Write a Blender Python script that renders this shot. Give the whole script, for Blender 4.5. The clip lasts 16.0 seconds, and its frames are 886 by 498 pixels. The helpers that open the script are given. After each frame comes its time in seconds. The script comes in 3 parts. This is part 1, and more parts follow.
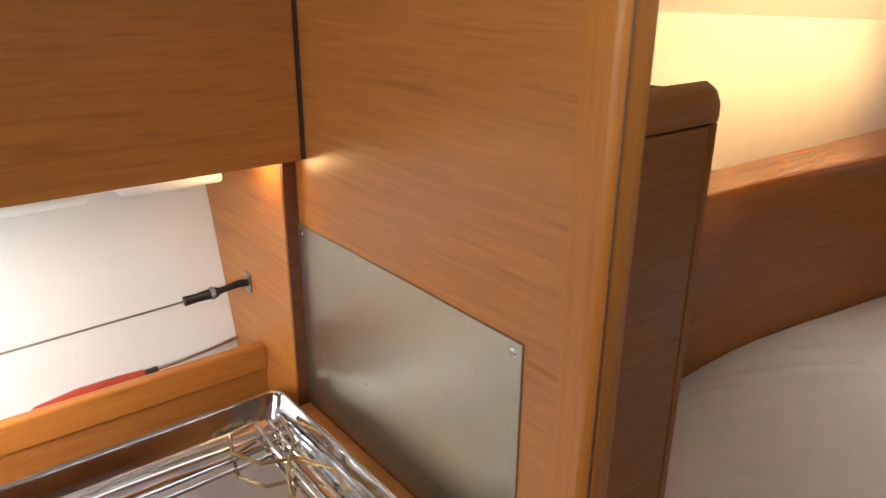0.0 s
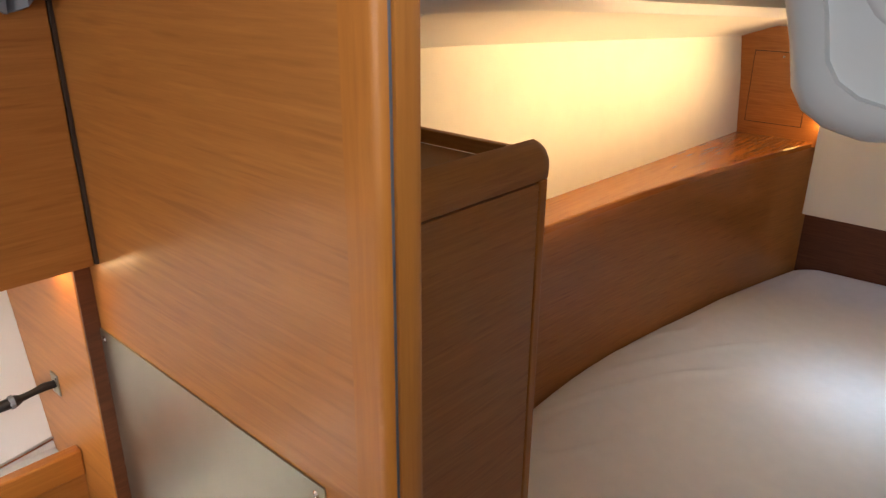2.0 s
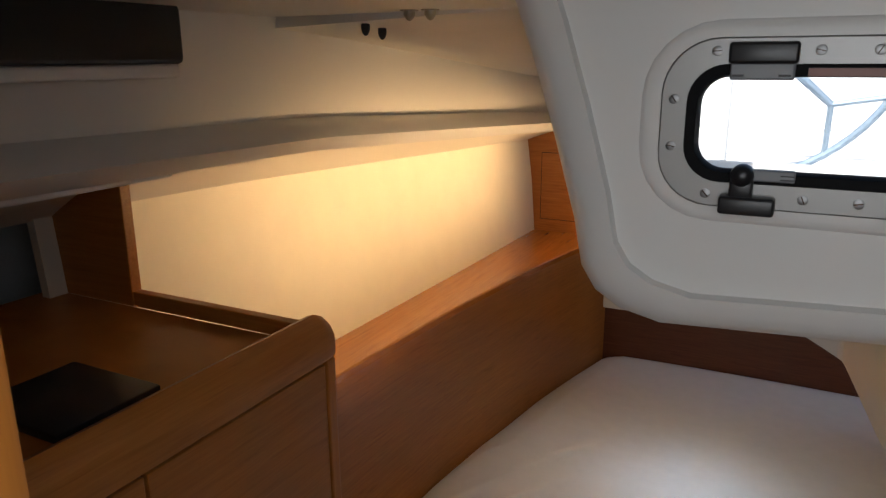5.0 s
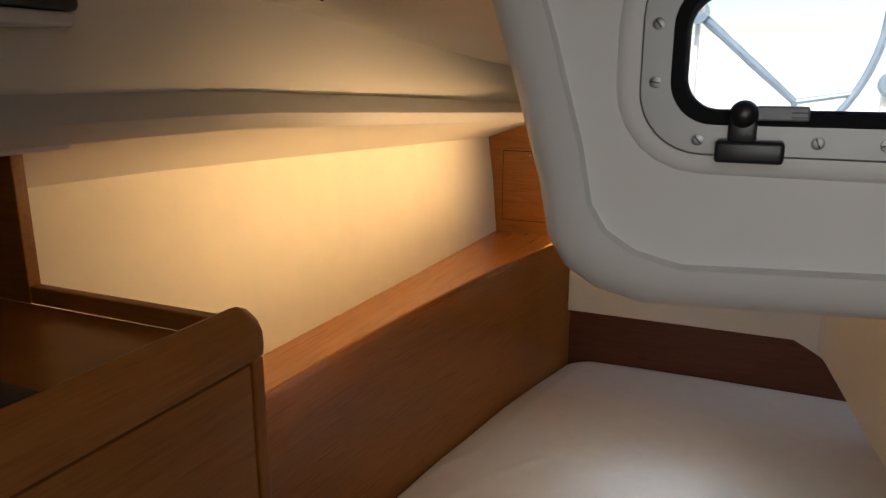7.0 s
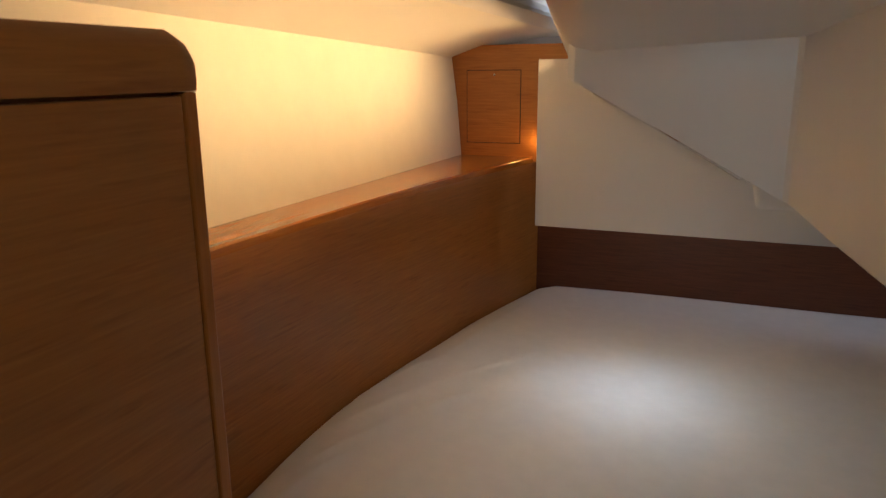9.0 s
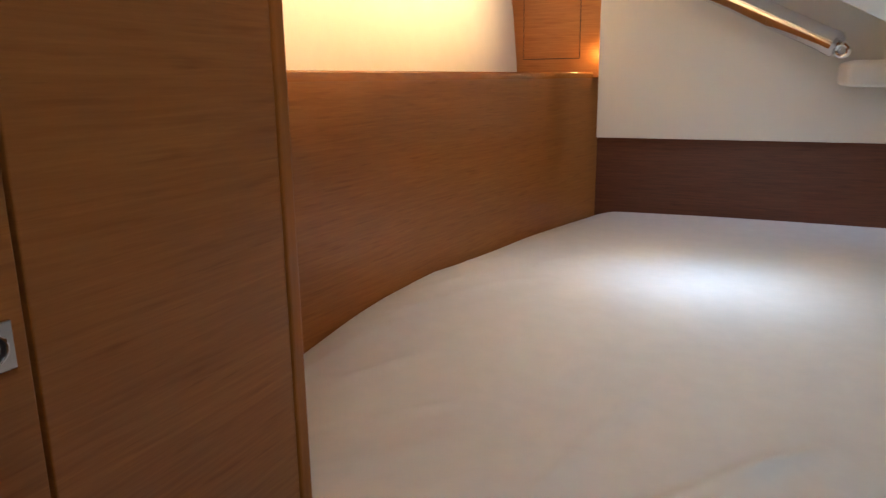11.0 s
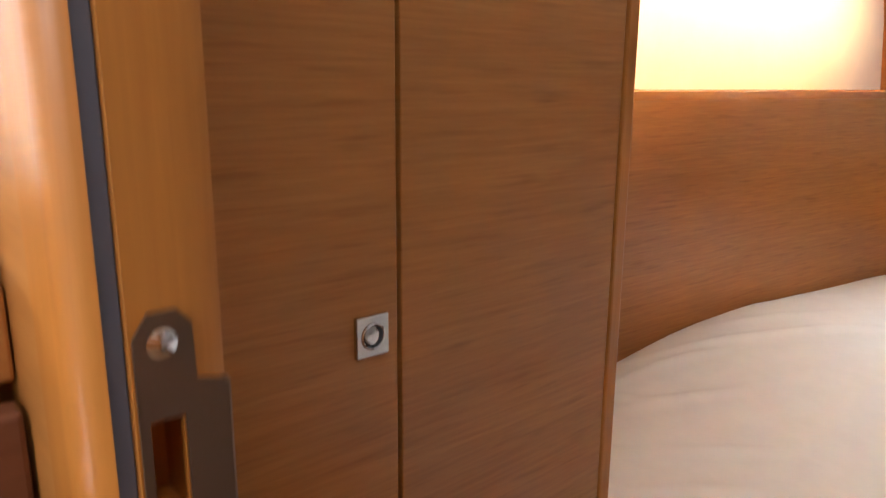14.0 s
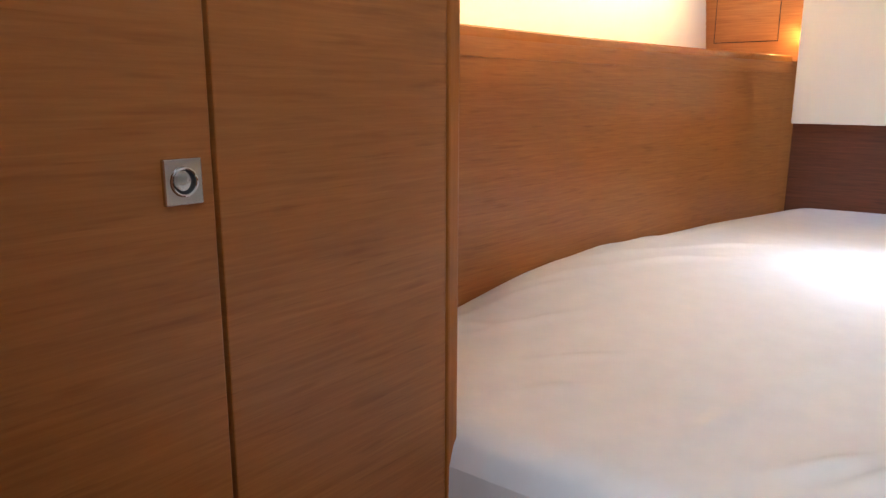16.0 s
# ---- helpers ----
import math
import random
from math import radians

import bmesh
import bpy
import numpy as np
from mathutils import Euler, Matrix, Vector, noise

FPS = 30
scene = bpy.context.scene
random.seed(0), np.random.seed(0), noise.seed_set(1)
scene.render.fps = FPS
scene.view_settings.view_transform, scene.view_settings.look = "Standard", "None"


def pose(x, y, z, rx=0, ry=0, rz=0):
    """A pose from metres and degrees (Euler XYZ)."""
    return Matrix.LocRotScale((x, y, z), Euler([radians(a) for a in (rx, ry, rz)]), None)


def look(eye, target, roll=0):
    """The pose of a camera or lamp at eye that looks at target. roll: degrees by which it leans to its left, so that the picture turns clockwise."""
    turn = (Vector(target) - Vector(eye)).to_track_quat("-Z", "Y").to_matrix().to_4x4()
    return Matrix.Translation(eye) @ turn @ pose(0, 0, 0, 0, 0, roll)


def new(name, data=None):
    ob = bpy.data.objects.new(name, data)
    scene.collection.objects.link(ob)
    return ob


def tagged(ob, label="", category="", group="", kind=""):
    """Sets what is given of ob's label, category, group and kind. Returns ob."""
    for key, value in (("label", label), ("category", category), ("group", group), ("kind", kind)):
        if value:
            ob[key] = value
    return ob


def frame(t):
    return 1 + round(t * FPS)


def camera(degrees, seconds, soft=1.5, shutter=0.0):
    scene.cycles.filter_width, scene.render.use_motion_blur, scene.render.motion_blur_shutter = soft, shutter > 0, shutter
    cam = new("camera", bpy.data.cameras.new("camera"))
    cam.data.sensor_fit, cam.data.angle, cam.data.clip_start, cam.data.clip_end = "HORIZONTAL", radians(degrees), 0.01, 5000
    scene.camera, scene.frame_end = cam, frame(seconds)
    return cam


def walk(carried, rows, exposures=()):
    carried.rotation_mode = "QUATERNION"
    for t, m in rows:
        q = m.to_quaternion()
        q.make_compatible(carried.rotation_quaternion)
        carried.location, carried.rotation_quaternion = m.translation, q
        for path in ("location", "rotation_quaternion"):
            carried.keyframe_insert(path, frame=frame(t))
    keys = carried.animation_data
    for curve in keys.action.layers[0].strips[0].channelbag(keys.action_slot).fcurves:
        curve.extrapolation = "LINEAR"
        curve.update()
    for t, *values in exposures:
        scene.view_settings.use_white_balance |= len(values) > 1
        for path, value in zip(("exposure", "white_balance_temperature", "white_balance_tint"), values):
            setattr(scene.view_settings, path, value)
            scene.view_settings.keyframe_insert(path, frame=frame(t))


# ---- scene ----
cam = camera(63.5, 16.0, soft=1.3, shutter=0.25)
PATH = [
    (0, (0.65, -0.542, 1.564), (-0.817, 0.617, 0.855), 0.4),
    (0.5, (0.682, -0.527, 1.606), (-0.697, 0.731, 0.886), 0.1),
    (1, (0.684, -0.477, 1.663), (-0.646, 0.829, 0.939), 0.3),
    (1.5, (0.673, -0.449, 1.685), (-0.619, 0.896, 0.961), 0.3),
    (2, (0.648, -0.426, 1.668), (-0.6, 0.956, 0.939), 0.4),
    (2.5, (0.65, -0.399, 1.659), (-0.447, 1.101, 0.919), 0.8),
    (3, (0.641, -0.36, 1.66), (-0.259, 1.272, 0.935), 0.4),
    (3.5, (0.637, -0.333, 1.693), (-0.257, 1.304, 0.971), 0.4),
    (4, (0.623, -0.313, 1.768), (-0.279, 1.344, 1.103), -0.3),
    (4.2, (0.617, -0.3, 1.789), (-0.295, 1.374, 1.184), -0.5),
    (6.5, (0.52, -0.122, 1.676), (-0.294, 1.64, 1.194), -0.1),
    (7, (0.543, -0.113, 1.684), (-0.251, 1.657, 1.201), -0.1),
    (7.5, (0.56, -0.096, 1.743), (-0.211, 1.687, 1.265), -0.3),
    (8, (0.539, -0.055, 1.637), (-0.192, 1.738, 1.138), -1.9),
    (8.5, (0.588, -0.108, 1.47), (-0.138, 1.694, 0.996), -1.0),
    (8.6, (0.592, -0.117, 1.452), (-0.133, 1.684, 0.97), -0.5),
    (8.7, (0.588, -0.121, 1.431), (-0.133, 1.681, 0.947), -0.5),
    (10.8, (0.511, -0.126, 1.017), (-0.262, 1.66, 0.555), -1.1),
    (11, (0.5, -0.119, 0.998), (-0.32, 1.647, 0.538), -0.7),
    (11.5, (0.483, -0.111, 0.984), (-0.461, 1.594, 0.532), -1.0),
    (12, (0.468, -0.137, 1.002), (-0.608, 1.486, 0.547), -0.4),
    (12.5, (0.463, -0.14, 1.058), (-0.812, 1.331, 0.6), -0.2),
    (13, (0.472, -0.1403, 1.081), (-0.946, 1.1897, 0.612), 0.5),
    (13.5, (0.493, -0.147, 1.108), (-0.986, 1.126, 0.67), 0.4),
    (14, (0.493, -0.158, 1.028), (-0.986, 1.112, 0.579), 0.4),
    (14.3, (0.494, -0.178, 0.959), (-0.98, 1.1, 0.517), 0.2),
    (14.5, (0.49, -0.186, 0.924), (-0.97, 1.106, 0.48), 0.4),
    (14.6, (0.492, -0.185, 0.908), (-0.965, 1.113, 0.465), 0.6),
    (15, (0.478, -0.151, 0.869), (-0.941, 1.181, 0.409), 0.8),
    (15.5, (0.524, -0.124, 0.865), (-0.801, 1.31, 0.431), 0.6),
    (16, (0.532, -0.136, 0.884), (-0.697, 1.383, 0.459), 0.2),
]
walk(cam, [(t, look(eye, target, roll)) for t, eye, target, roll in PATH],
     exposures=[(0, 1.0, 6300, 10), (2.5, 0.95, 6300, 10), (3.5, 0.72, 6350, 10), (4.2, 0.55, 6500, 10), (6.5, 0.35, 6900, 10), (8.0, 0.12, 7200, 10), (8.7, 0.42, 7000, 10), (10.8, 1.4, 6000, 6), (12.5, 2.02, 5900, 7), (14.0, 2.33, 5900, 8), (16, 2.38, 5550, 8)])

# ---- light ----
world = bpy.data.worlds.new("sky")
scene.world = world
world.use_nodes = True
wn = world.node_tree
sky = wn.nodes.new("ShaderNodeTexSky")
sky.sky_type = "NISHITA"
sky.sun_disc = False
sky.sun_elevation = radians(48)
sky.sun_rotation = radians(200)
wn.nodes["Background"].inputs[1].default_value = 0.15
wn.links.new(sky.outputs[0], wn.nodes["Background"].inputs[0])


def lamp(name, kind, m, energy, color, **more):
    data = bpy.data.lights.new(name, kind)
    data.energy, data.color = energy, color
    if kind == "AREA":
        data.shape, data.size, data.size_y = "RECTANGLE", more["size"][0], more["size"][1]
        data.spread = radians(more.get("spread", 180))
    elif "radius" in more:
        data.shadow_soft_size = more["radius"]
    ob = new(name, data)
    ob.matrix_world = m
    return ob


sun = bpy.data.lights.new("sun", "SUN")
sun.energy, sun.angle, sun.color = 5.0, radians(0.5), (1.0, 0.95, 0.88)
new("sun", sun).matrix_world = look((0, 0, 10), (1.2, 3.4, 5))
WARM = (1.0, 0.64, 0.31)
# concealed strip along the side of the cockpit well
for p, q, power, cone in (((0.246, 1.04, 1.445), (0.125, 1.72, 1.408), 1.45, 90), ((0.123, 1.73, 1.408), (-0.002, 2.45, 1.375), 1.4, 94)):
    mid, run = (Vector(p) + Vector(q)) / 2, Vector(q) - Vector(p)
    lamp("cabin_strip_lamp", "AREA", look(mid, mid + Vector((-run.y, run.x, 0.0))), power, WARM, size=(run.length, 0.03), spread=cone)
lamp("niche_lamp", "POINT", pose(-0.150, 2.668, 1.085), 0.13, (1.0, 0.52, 0.14), radius=0.02)
lamp("companionway_daylight", "AREA", look((0.80, -2.1, 1.72), (0.25, -0.3, 1.0)), 12.0, (0.92, 0.96, 1.0), size=(1.2, 0.9))
# added fill under the closed headliner; no hatch is built here
lamp("deck_hatch_daylight", "AREA", look((0.62, -0.15, 1.81), (0.50, 0.45, 0.5)), 1.5, (0.84, 0.92, 1.0), size=(0.42, 0.42))
# two added lamps for the bluish patch on the sheet; no port exists there
lamp("aft_port_daylight", "AREA", look((0.33, 1.90, 1.375), (0.36, 1.72, 0.5)), 0.42, (0.82, 0.91, 1.0), size=(0.26, 0.16), spread=92)
lamp("aft_port_beam", "AREA", look((0.36, 1.95, 1.37), (0.37, 1.80, 0.5)), 0.12, (0.58, 0.78, 1.0), size=(0.10, 0.20), spread=45)
lamp("galley_strip_lamp", "AREA", look((-0.27, -0.62, 1.335), (-0.36, -0.62, 1.0)), 3.1, (1.0, 0.92, 0.80), size=(0.04, 0.85))
lamp("galley_end_lamp", "POINT", pose(-0.235, -0.175, 1.325), 0.13, (1.0, 0.61, 0.26), radius=0.012)


# ---- materials ----
def shader(name, rough=0.5, metal=0.0):
    mat = bpy.data.materials.new(name)
    mat.use_nodes = True
    nodes, links = mat.node_tree.nodes, mat.node_tree.links
    b = nodes["Principled BSDF"]
    b.inputs["Roughness"].default_value, b.inputs["Metallic"].default_value = rough, metal
    return mat, nodes, links, b


def scaled(nodes, links, scale, turn=(0, 0, 0)):
    geo = nodes.new("ShaderNodeNewGeometry")
    m = nodes.new("ShaderNodeMapping")
    m.inputs["Scale"].default_value = scale
    m.inputs["Rotation"].default_value = turn
    links.new(geo.outputs["Position"], m.inputs["Vector"])
    return m.outputs["Vector"]


def noise_tex(nodes, links, vec, scale, detail=3, rough=0.55, distortion=0.0):
    n = nodes.new("ShaderNodeTexNoise")
    n.inputs["Scale"].default_value, n.inputs["Detail"].default_value = scale, detail
    n.inputs["Roughness"].default_value, n.inputs["Distortion"].default_value = rough, distortion
    links.new(vec, n.inputs["Vector"])
    return n.outputs["Fac"]


def ramp(nodes, links, fac, stops):
    r = nodes.new("ShaderNodeValToRGB")
    while len(r.color_ramp.elements) < len(stops):
        r.color_ramp.elements.new(0.5)
    for e, (p, c) in zip(r.color_ramp.elements, stops):
        e.position, e.color = p, (*c, 1)
    links.new(fac, r.inputs["Fac"])
    return r.outputs["Color"]


def blend(nodes, links, kind, fac, a, b):
    m = nodes.new("ShaderNodeMix")
    m.data_type, m.blend_type = "RGBA", kind
    if isinstance(fac, float):
        m.inputs["Factor"].default_value = fac
    else:
        links.new(fac, m.inputs["Factor"])
    links.new(a, m.inputs["A"])
    links.new(b, m.inputs["B"])
    return m.outputs["Result"]


def bump(nodes, links, b, height, strength, distance):
    n = nodes.new("ShaderNodeBump")
    n.inputs["Strength"].default_value, n.inputs["Distance"].default_value = strength, distance
    links.new(height, n.inputs["Height"])
    links.new(n.outputs["Normal"], b.inputs["Normal"])


def wood(name, grain, light, dark, rough=0.38, flecks=0.36):
    """Varnished veneer; grain is the axis along which its fibres run."""
    mat, nodes, links, b = shader(name, rough)
    long = {"x": (1.6, 34, 34), "y": (34, 1.6, 34), "z": (34, 34, 1.6), "h": (1.8, 1.8, 40)}[grain]
    fine = scaled(nodes, links, tuple(v * 4.5 for v in long), (0.03, 0.02, 0.0))
    wide = scaled(nodes, links, tuple(v * 0.45 for v in long), (0.05, 0.03, 0.0))
    fibres = noise_tex(nodes, links, fine, 1.0, 5, 0.65, 0.3)
    bands = noise_tex(nodes, links, wide, 1.0, 3, 0.5, 0.8)
    mid = tuple((p + q) / 2 for p, q in zip(light, dark))
    c1 = ramp(nodes, links, fibres, [(0.28, dark), (0.5, mid), (0.70, light)])
    c2 = ramp(nodes, links, bands, [(0.25, (0.84, 0.81, 0.77)), (0.75, (1.0, 1.0, 1.0))])
    c = blend(nodes, links, "MULTIPLY", 0.75, c1, c2)
    fleck = scaled(nodes, links, tuple(v * (2.2 if v > 5 else 5.0) for v in long))
    marks = noise_tex(nodes, links, fleck, 1.0, 2, 0.4)
    c3 = ramp(nodes, links, marks, [(0.60, (1, 1, 1)), (0.74, (0.76, 0.69, 0.62))])
    c = blend(nodes, links, "MULTIPLY", 0.7, c, c3)
    streak = scaled(nodes, links, tuple(v * (3.2 if v > 5 else 3.0) for v in long), (0.0, 0.0, 0.4))
    c4 = ramp(nodes, links, noise_tex(nodes, links, streak, 1.0, 3, 0.6, 0.4), [(0.34, (0.92, 0.89, 0.86)), (0.55, (1, 1, 1))])
    c = blend(nodes, links, "MULTIPLY", 0.8, c, c4)
    dash = scaled(nodes, links, tuple(v * (7.0 if v > 5 else 5.5) for v in long), (0.02, 0.03, 0.0))
    c5 = ramp(nodes, links, noise_tex(nodes, links, dash, 1.0, 2, 0.5, 0.2), [(0.23, (0.50, 0.40, 0.33)), (0.36, (1, 1, 1))])
    c = blend(nodes, links, "MULTIPLY", flecks, c, c5)
    links.new(c, b.inputs["Base Color"])
    b.inputs["Coat Weight"].default_value = 0.15
    b.inputs["Coat Roughness"].default_value = 0.25
    bump(nodes, links, b, fibres, 0.08, 0.002)
    b.inputs["Specular IOR Level"].default_value = 0.35
    return mat


def plain(name, color, rough=0.5, metal=0.0, grain=40.0, vary=0.06, relief=0.05, coat=0.0, gloss=0.5):
    """Paint, plastic, gelcoat, metal: one colour with fine mottling and relief."""
    mat, nodes, links, b = shader(name, rough, metal)
    vec = scaled(nodes, links, (1, 1, 1))
    big = noise_tex(nodes, links, vec, grain * 0.12, 3)
    small = noise_tex(nodes, links, vec, grain * 6, 2)
    lo, hi = tuple(max(0.0, v * (1 - vary)) for v in color), tuple(min(1.0, v * (1 + vary * 0.6)) for v in color)
    links.new(ramp(nodes, links, big, [(0.3, lo), (0.7, hi)]), b.inputs["Base Color"])
    b.inputs["Coat Weight"].default_value = coat
    b.inputs["Specular IOR Level"].default_value = gloss
    bump(nodes, links, b, small, relief, 0.001)
    return mat


L1, D1 = (0.535, 0.213, 0.048), (0.415, 0.151, 0.031)
M = {
    "veneer": wood("veneer", "h", L1, D1),
    "veneer_x": wood("veneer_x", "x", L1, D1),
    "veneer_y": wood("veneer_y", "y", L1, D1),
    "shelf_varnish": wood("shelf_varnish", "y", (0.56, 0.215, 0.036), (0.45, 0.160, 0.026), 0.22, 0.1),
    "lipping": wood("lipping", "z", (0.54, 0.200, 0.032), (0.45, 0.155, 0.024), 0.42, 0.0),
    "rail_wood": wood("rail_wood", "y", (0.56, 0.215, 0.040), (0.46, 0.165, 0.030), 0.3, 0.05),
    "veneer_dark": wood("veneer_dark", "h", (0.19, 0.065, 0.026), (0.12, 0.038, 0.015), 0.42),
    "cream": plain("cream_vinyl", (0.78, 0.72, 0.60), 0.6, grain=90, vary=0.03, relief=0.25),
    "gelcoat": plain("gelcoat", (0.74, 0.73, 0.71), 0.42, grain=14, vary=0.03, relief=0.04, coat=0.1),
    "headliner": plain("headliner", (0.78, 0.74, 0.66), 0.5, grain=20, vary=0.03, relief=0.05),
    "white_liner": plain("white_liner", (0.80, 0.80, 0.79), 0.4, grain=14, vary=0.03),
    "sheet": plain("cotton_sheet", (0.80, 0.785, 0.77), 0.75, grain=160, vary=0.03, relief=0.3),
    "steel": plain("brushed_steel", (0.43, 0.40, 0.33), 0.40, 1.0, grain=60, vary=0.08, relief=0.05),
    "polished": plain("polished_steel", (0.75, 0.75, 0.76), 0.08, 1.0, grain=20, vary=0.04, relief=0.02),
    "chrome": plain("chrome", (0.80, 0.80, 0.82), 0.07, 1.0, grain=20, vary=0.02, relief=0.01),
    "satin": plain("satin_chrome", (0.55, 0.53, 0.51), 0.22, 1.0, grain=60, vary=0.04, relief=0.02),
    "alloy": plain("anodised_alloy", (0.28, 0.275, 0.27), 0.45, 0.9, grain=60, vary=0.05),
    "brass": plain("dull_brass", (0.55, 0.42, 0.22), 0.25, 1.0, grain=60, vary=0.1),
    "oven": plain("dark_oven_glass", (0.02, 0.018, 0.016), 0.08, grain=30, vary=0.2, coat=0.5),
    "cloth": plain("grey_cloth", (0.30, 0.31, 0.33), 0.7, 0.2, grain=200, vary=0.12, relief=0.3),
    "grey_plastic": plain("grey_plastic", (0.20, 0.21, 0.23), 0.4, grain=40, vary=0.1),
    "amber": plain("amber_label", (0.22, 0.06, 0.03), 0.4, grain=40, vary=0.1),
    "deck": plain("sunlit_deck", (0.78, 0.78, 0.77), 0.5, grain=10, vary=0.03),
    "bronze": plain("brown_plated_metal", (0.22, 0.13, 0.08), 0.35, 0.8, grain=60, vary=0.1),
    "black": plain("black_plastic", (0.012, 0.012, 0.014), 0.35, grain=50, vary=0.2),
    "gasket": plain("black_gasket", (0.006, 0.006, 0.007), 0.7, grain=50, vary=0.2, gloss=0.15),
    "zinc": plain("dull_screw_metal", (0.26, 0.26, 0.26), 0.38, 0.9, grain=60, vary=0.1),
    "wheel_steel": plain("blue_grey_steel", (0.24, 0.33, 0.42), 0.4, 0.3, grain=60, vary=0.1),
    "rubber": plain("grey_rubber", (0.14, 0.142, 0.165), 0.6, grain=50, vary=0.15),
    "seam": plain("joint_sealant", (0.22, 0.15, 0.08), 0.7, grain=50, vary=0.1),
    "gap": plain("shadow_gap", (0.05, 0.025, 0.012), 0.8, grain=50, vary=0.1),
    "red": plain("red_plastic", (0.42, 0.045, 0.02), 0.35, grain=50, vary=0.1),
    "floor": wood("floor_wood", "y", (0.30, 0.16, 0.07), (0.16, 0.075, 0.03), 0.4),
    "wire": plain("dull_wire", (0.30, 0.28, 0.26), 0.35, 0.8, grain=80, vary=0.1),
}


mat, nodes, links, b = shader("acrylic", 0.02)
b.inputs["Transmission Weight"].default_value, b.inputs["IOR"].default_value = 1.0, 1.2
b.inputs["Base Color"].default_value = (0.97, 0.98, 0.98, 1)
M["glass"] = mat
varnish = M["shelf_varnish"].node_tree.nodes["Principled BSDF"]
varnish.inputs["Specular IOR Level"].default_value, varnish.inputs["Coat Weight"].default_value = 0.55, 0.5


# ---- mesh helpers ----
def finish(name, bm, material, smooth=False):
    bmesh.ops.recalc_face_normals(bm, faces=bm.faces)
    me = bpy.data.meshes.new(name)
    bm.to_mesh(me)
    bm.free()
    if smooth:
        me.shade_smooth()
        me.set_sharp_from_angle(angle=radians(35))
    me.materials.append(M[material])
    return me


def part(name, bm, material, parent=None, label="", smooth=False):
    ob = new(name, finish(name, bm, material, smooth))
    ob.parent = parent
    return tagged(ob, label)


def thing(name, label, category, at=(0, 0, 0), group="", kind=""):
    ob = new(name)
    ob.location = at
    ob.empty_display_size = 0.05
    return tagged(ob, label, category, group, kind)


def structure(name, bm, material, label="", category="", smooth=False):
    return tagged(part(name, bm, material, None, "", smooth), label, category, kind="structure")


def box(lo, hi, bevel=0.0, segments=2, bm=None):
    bm2 = bmesh.new()
    bmesh.ops.create_cube(bm2, size=1)
    for v in bm2.verts:
        v.co = Vector([lo[i] + (hi[i] - lo[i]) * (v.co[i] + 0.5) for i in range(3)])
    if bevel:
        bmesh.ops.bevel(bm2, geom=bm2.edges[:], offset=bevel, segments=segments, affect="EDGES", profile=0.5)
    if bm is None:
        return bm2
    me = bpy.data.meshes.new("tmp")
    bm2.to_mesh(me)
    bm2.free()
    bm.from_mesh(me)
    bpy.data.meshes.remove(me)
    return bm


def loft(sections, closed=True, caps=True):
    """Skin over sections, each a list of the same number of points."""
    bm = bmesh.new()
    rows = [[bm.verts.new(p) for p in s] for s in sections]
    n = len(rows[0])
    for a, b in zip(rows, rows[1:]):
        for i in range(n if closed else n - 1):
            j = (i + 1) % n
            bm.faces.new((a[i], a[j], b[j], b[i]))
    if caps and closed:
        bm.faces.new(rows[0][::-1])
        bm.faces.new(rows[-1])
    return bm


def slab(sections, thick):
    """An open skin with thickness."""
    bm = loft(sections, closed=False)
    bmesh.ops.recalc_face_normals(bm, faces=bm.faces)
    bmesh.ops.solidify(bm, geom=bm.faces[:], thickness=thick)
    return bm


def tube(points, radius, sides=12, cap=True):
    pts = [Vector(p) for p in points]
    sections = []
    for i, p in enumerate(pts):
        d = (pts[min(i + 1, len(pts) - 1)] - pts[max(i - 1, 0)]).normalized()
        q = d.to_track_quat("Z", "Y")
        r = radius[i] if isinstance(radius, (list, tuple)) else radius
        sections.append([p + q @ Vector((r * math.cos(2 * math.pi * k / sides), r * math.sin(2 * math.pi * k / sides), 0)) for k in range(sides)])
    return loft(sections, True, cap)


def lerp_table(table, y):
    """Smooth value along the hull from pairs of place and value."""
    ys, vs = [p[0] for p in table], [p[1] for p in table]
    return float(np.interp(y, ys, vs))


def rounded(x0, z0, x1, z1, r, n=6):
    """A rounded rectangle in the plane of x and z."""
    out = []
    for cx, cz, a0 in ((x1 - r, z1 - r, 0), (x0 + r, z1 - r, 90), (x0 + r, z0 + r, 180), (x1 - r, z0 + r, 270)):
        for k in range(n + 1):
            a = radians(a0 + 90 * k / n)
            out.append((cx + r * math.cos(a), cz + r * math.sin(a)))
    return out


def smooth_curve(table, lo, hi, n):
    """Evenly spaced places with values softened between the table's knots."""
    ys = np.linspace(lo, hi, n)
    span = (hi - lo) / n * 3
    return [(float(y), float(np.mean([lerp_table(table, y + d * span) for d in (-1.5, -0.75, 0, 0.75, 1.5)]))) for y in ys]


def disc(c, r, depth, axis, sides=16, dome=0.0):
    """A short cylinder from c along axis, with an optional domed face."""
    c, d = Vector(c), Vector(axis).normalized()
    rows = [(0.0, r), (depth * 0.7, r), (depth, r * 0.82)]
    if dome:
        rows += [(depth + dome * 0.7, r * 0.5), (depth + dome, r * 0.12)]
    q = d.to_track_quat("Z", "Y")
    return loft([[c + d * h + q @ Vector((rr * math.cos(2 * math.pi * k / sides), rr * math.sin(2 * math.pi * k / sides), 0)) for k in range(sides)] for h, rr in rows])


